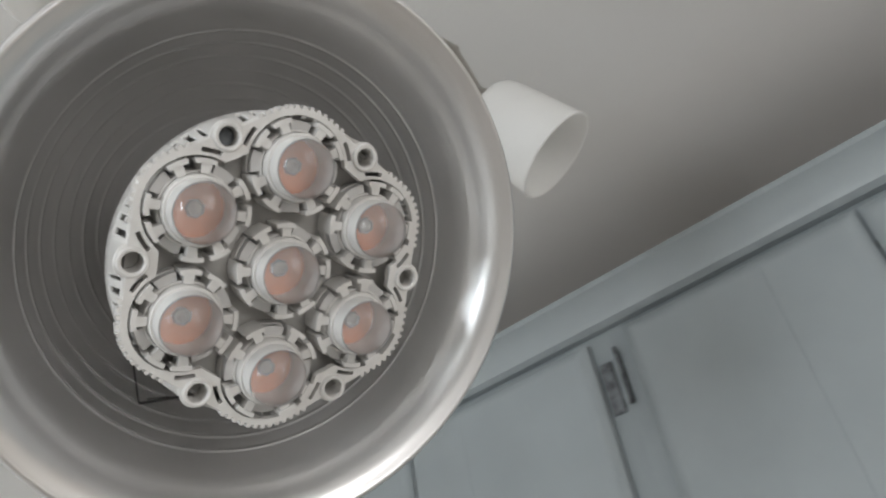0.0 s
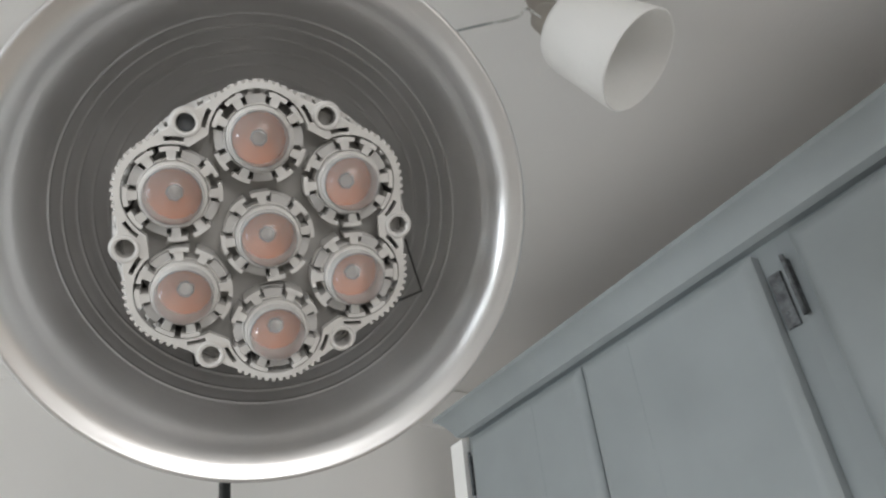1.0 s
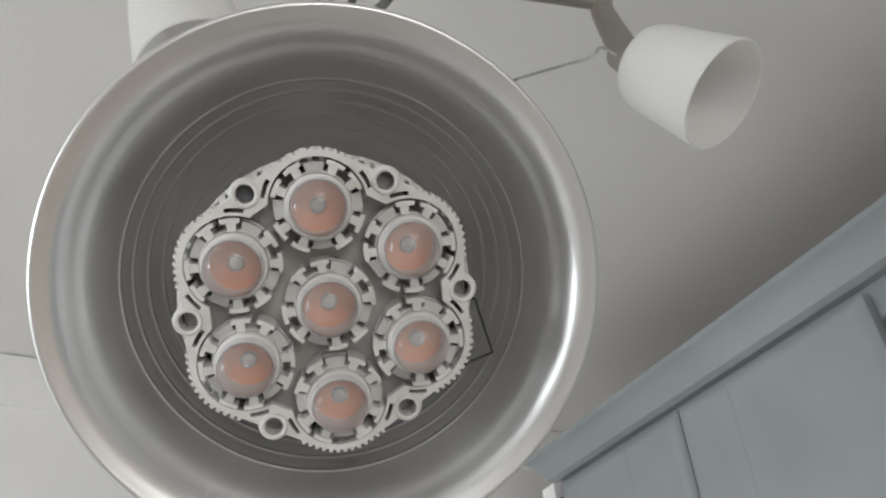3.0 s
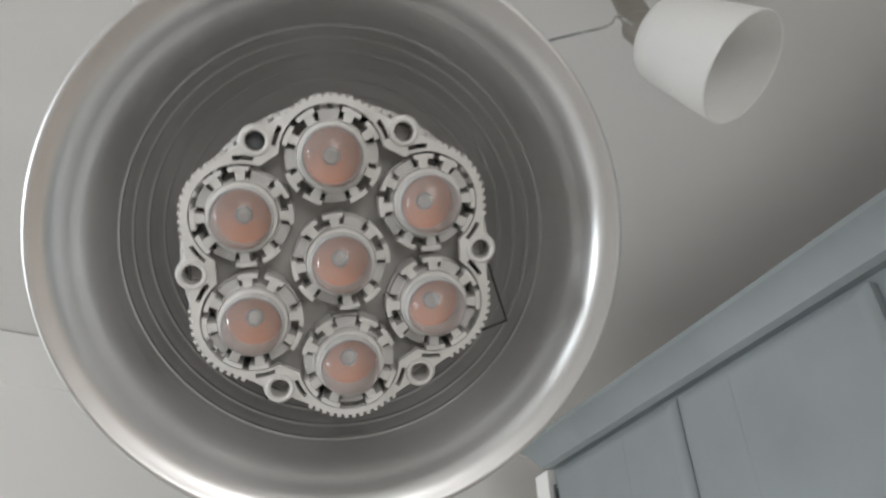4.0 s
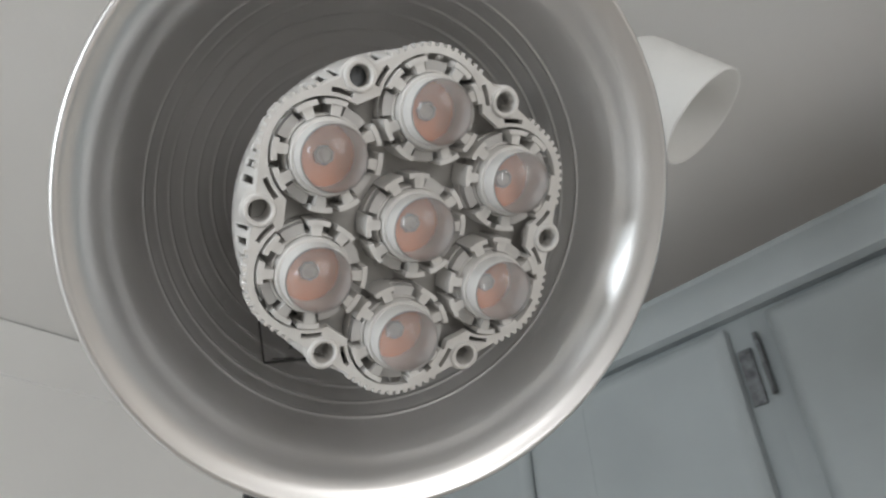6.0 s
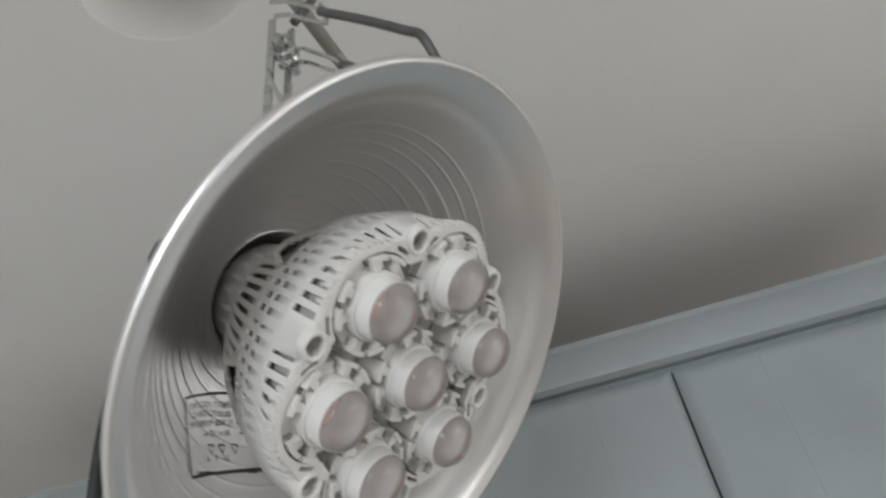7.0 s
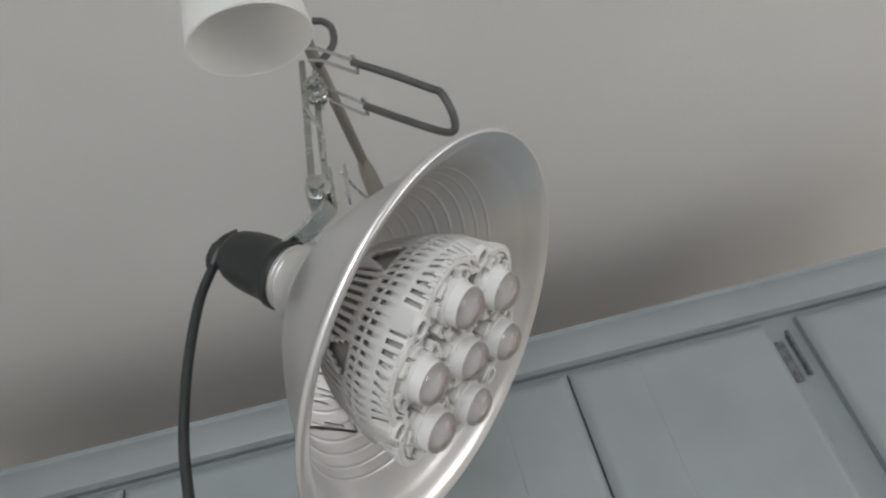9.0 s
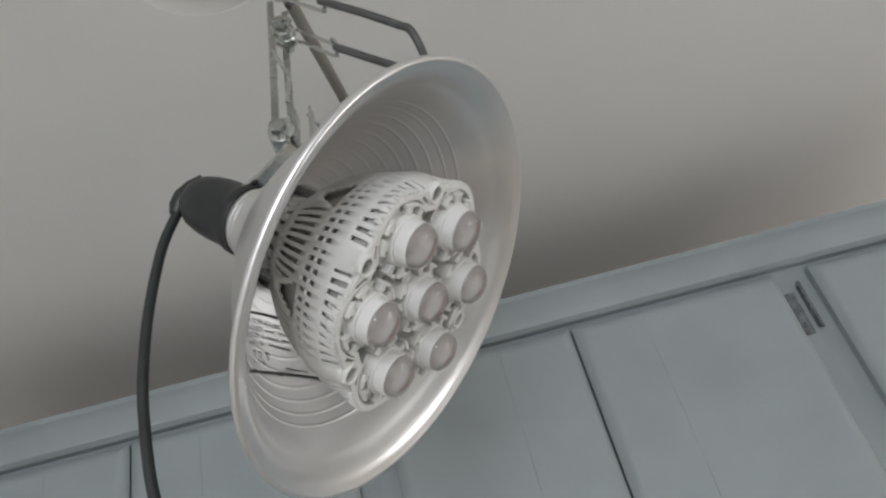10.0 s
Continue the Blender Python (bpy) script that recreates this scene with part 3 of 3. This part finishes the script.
def strap(bm, pts, wide, thick, across):
    """A flat bar along points, its width along the given direction."""
    across = Vector(across).normalized()
    rows = []
    pts = [Vector(p) for p in pts]
    for i, p in enumerate(pts):
        d = (pts[min(i + 1, len(pts) - 1)] - pts[max(i - 1, 0)]).normalized()
        n = d.cross(across).normalized()
        rows.append([bm.verts.new(p + s * across * wide / 2 + t * n * thick / 2) for s, t in ((-1, -1), (1, -1), (1, 1), (-1, 1))])
    for a, b in zip(rows, rows[1:]):
        for k in range(4):
            bm.faces.new((a[k], a[(k + 1) % 4], b[(k + 1) % 4], b[k]))
    cap(bm, rows[0])
    cap(bm, rows[-1])
    return bm


def clamp_parts(ob):
    """The spring clamp that grips the rail, its pivot, strap and sleeved handles."""
    def add(name, bm, mat, label=""):
        bm.transform(UNLAMP)
        return part(name, bm, mat, ob, label)
    y = 0.285
    add("clamp_arm", strap(bmesh.new(), [(-0.050, y - 0.004, 2.300), (-0.053, y - 0.004, 2.255), (-0.058, y - 0.004, 2.190), (-0.057, y - 0.004, 2.178)], 0.004, 0.002, (1, 0, 0)), STEEL)
    add("clamp_arm", strap(bmesh.new(), [(-0.043, y + 0.006, 2.300), (-0.047, y + 0.006, 2.255), (-0.051, y + 0.006, 2.190), (-0.051, y + 0.006, 2.178)], 0.004, 0.002, (1, 0, 0)), STEEL)
    bm = sweep(bmesh.new(), smooth_path([(-0.053, y - 0.006, 2.255), (-0.050, y - 0.009, 2.240), (-0.046, y - 0.006, 2.225), (-0.049, y - 0.006, 2.205)], 6), 0.0012, 8)
    add("rod", bm, STEEL)
    bm = sweep(bmesh.new(), [(-0.0550, y - 0.007, 2.184), (-0.0550, y - 0.0066, 2.184), (-0.0550, y + 0.0086, 2.184), (-0.0550, y + 0.009, 2.184)], lambda u: 0.0078 if 0 < u < 1 else 0.0068, 20)
    box(bm, (-0.0615, y - 0.005, 2.184), (-0.0485, y + 0.007, 2.196), 0.0015)
    add("pivot", bm, STEEL)
    bm = sweep(bmesh.new(), [(-0.0555, y - 0.012, 2.182), (-0.0555, y + 0.014, 2.182)], 0.0035, 10)
    sweep(bm, [(-0.0555, y - 0.014, 2.182), (-0.0555, y - 0.011, 2.182)], 0.0050, 6)
    add("pivot_bolt", bm, STEEL)
    for dx in (0.0, 0.009):
        bm = strap(bmesh.new(), [(-0.046 + dx, y, 2.200), (-0.048 + dx, y, 2.176)], 0.010, 0.0015, (0, 1, 0))
        add("pivot_plate", bm, STEEL)
    add("strap", strap(bmesh.new(), [(-0.049, y, 2.180), (-0.052, y, 2.172), (-0.066, y + 0.001, 2.160), (-0.086, y + 0.003, 2.150)], 0.016, 0.0022, (0.35, 0.9, 0.25)), STEEL)
    # torsion spring where the handles cross
    coil = [(-0.045 + 0.0062 * math.cos(a), y - 0.008 + 0.0012 * a / 1.5, 2.272 + 0.0062 * math.sin(a)) for a in (k * math.pi / 8 for k in range(49))]
    add("spring", sweep(bmesh.new(), coil, 0.0013, 6), STEEL)
    bm = sweep(bmesh.new(), [(-0.045, y - 0.012, 2.272), (-0.045, y + 0.014, 2.272)], 0.003, 8)
    add("spring_pin", bm, STEEL)
    for z0, z1, yy in ((2.292, 2.272, 0.267), (2.280, 2.258, 0.291)):
        bm = sweep(bmesh.new(), [(-0.045, yy, z0 + 0.003), (-0.037, yy, z0), (-0.017, yy, z1 + 0.001)], 0.0012, 8)
        sweep(bm, [(-0.045, yy + 0.005, z0 - 0.003), (-0.037, yy + 0.005, z0 - 0.006), (-0.017, yy + 0.004, z1 - 0.006)], 0.0012, 8)
        sweep(bm, smooth_path([(-0.017, yy - 0.001, z1 + 0.005), (-0.015, yy, z1 + 0.001), (-0.016, yy + 0.003, z1 - 0.008)], 5), 0.0013, 8)
        add("handle_wire", bm, STEEL)
    grip = smooth_path([(-0.018, 0.267, 2.272), (0.005, 0.268, 2.253), (0.024, 0.270, 2.237), (0.0300, 0.2705, 2.2315), (0.0330, 0.274, 2.223), (0.0345, 0.280, 2.216), (0.0330, 0.285, 2.2115), (0.0270, 0.288, 2.215), (0.008, 0.290, 2.233), (-0.016, 0.291, 2.256)], 6)
    add("handle", sweep(bmesh.new(), grip, 0.0025, 10), VINYL, "dark vinyl-dipped wire handle")
    back = smooth_path([(-0.037, y + 0.002, 2.349), (-0.030, y + 0.002, 2.346), (-0.025, y + 0.002, 2.336), (-0.027, y + 0.002, 2.318), (-0.040, y + 0.002, 2.300)], 6)
    add("jaw", sweep(bmesh.new(), back, 0.0026, 10), VINYL, "dark vinyl-dipped clamp jaw")


clamp_parts(lamp_thing)


# ---- ceiling light with two glass shades ----
def shade_profile():
    out = [(0.012, 0.0), (0.020, 0.0010), (0.0250, 0.0033), (0.0277, 0.008), (0.0293, 0.016), (0.0314, 0.036), (0.0334, 0.054), (0.0346, 0.066)]
    inn = [(r - 0.0022, h + 0.0015) for r, h in out[:-1]] + [(0.0331, 0.0662)]
    return out + [(0.0339, 0.0668)] + inn[::-1]


def spot(ob, neck, mouth, joint):
    inv = ob.matrix_world.inverted()
    d = Vector(mouth) - Vector(neck)
    m = along(d, Vector(neck), (0, 0, 1))
    bm = bmesh.new()
    lathe(bm, shade_profile(), 64, m, closed=True)
    bm.transform(inv)
    shade = part("glass_shade", bm, GLASS, ob, "frosted white glass shade")
    bm = bmesh.new()
    lathe(bm, [(0.0001, 0.006), (0.0155, 0.006), (0.0155, 0.020), (0.0130, 0.022), (0.0125, 0.030), (0.0001, 0.031)], 28, m)
    bm.transform(inv)
    part("lamp_holder", bm, WHITE, shade)
    bm = bmesh.new()
    lathe(bm, [(0.0001, -0.022), (0.0094, -0.0218), (0.0100, -0.0205), (0.0146, -0.0010), (0.0150, 0.0008), (0.0001, 0.0012)], 28, m)
    bm.transform(inv)
    part("shade_cap", bm, NICKEL, ob)
    start = Vector(joint)
    stop = m @ Vector((0, 0, -0.012))
    bm = sweep(bmesh.new(), [start, start.lerp(stop, 0.15), start.lerp(stop, 0.8), stop], lambda u: 0.0066 + 0.0052 * u, 18, flat=0.8)
    bm.transform(inv)
    part("bracket", bm, NICKEL, ob)


def rail_light():
    ob = thing("ceiling_light", pose(-0.04, 0.30, 2.36), "satin nickel ceiling rail light with frosted white glass shades, unlit", "ceiling light")
    inv = ob.matrix_world.inverted()
    bm = sweep(bmesh.new(), [(-0.0765, 0.06, 2.3137), (-0.0519, 0.25, 2.3418), (-0.0325, 0.40, 2.3640), (-0.0225, 0.478, 2.3755)], 0.0048, 14)
    bm.transform(inv)
    part("rail", bm, NICKEL, ob)
    bm = bmesh.new()
    lathe(bm, [(0.0001, 0.0), (0.05, 0.0), (0.055, -0.006), (0.05, -0.02), (0.012, -0.026), (0.008, -0.03), (0.0065, -0.145)], 40, Matrix.Translation((-0.0907, -0.05, CEIL - 0.001)))
    bm.transform(inv)
    part("canopy", bm, NICKEL, ob)
    bm = sweep(bmesh.new(), [(-0.0907, -0.05, 2.2974), (-0.0765, 0.06, 2.3137)], 0.0048, 14)
    bm.transform(inv)
    part("rail", bm, NICKEL, ob)
    spot(ob, (-0.009, 0.4765, 2.2936), (0.0195, 0.502, 2.2423), (-0.0237, 0.4685, 2.372))
    spot(ob, (-0.0735, 0.188, 2.300), (-0.0700, 0.2125, 2.236), (-0.0603, 0.185, 2.332))
    bm = sweep(bmesh.new(), smooth_path([(-0.040, 0.287, 2.200), (-0.030, 0.33, 2.215), (-0.012, 0.40, 2.255), (-0.006, 0.432, 2.275), (-0.004, 0.440, 2.286), (-0.002, 0.450, 2.280)], 6), 0.0009, 6)
    bm.transform(inv)
    part("wire", bm, STEEL, ob)
    return ob


rail_light()
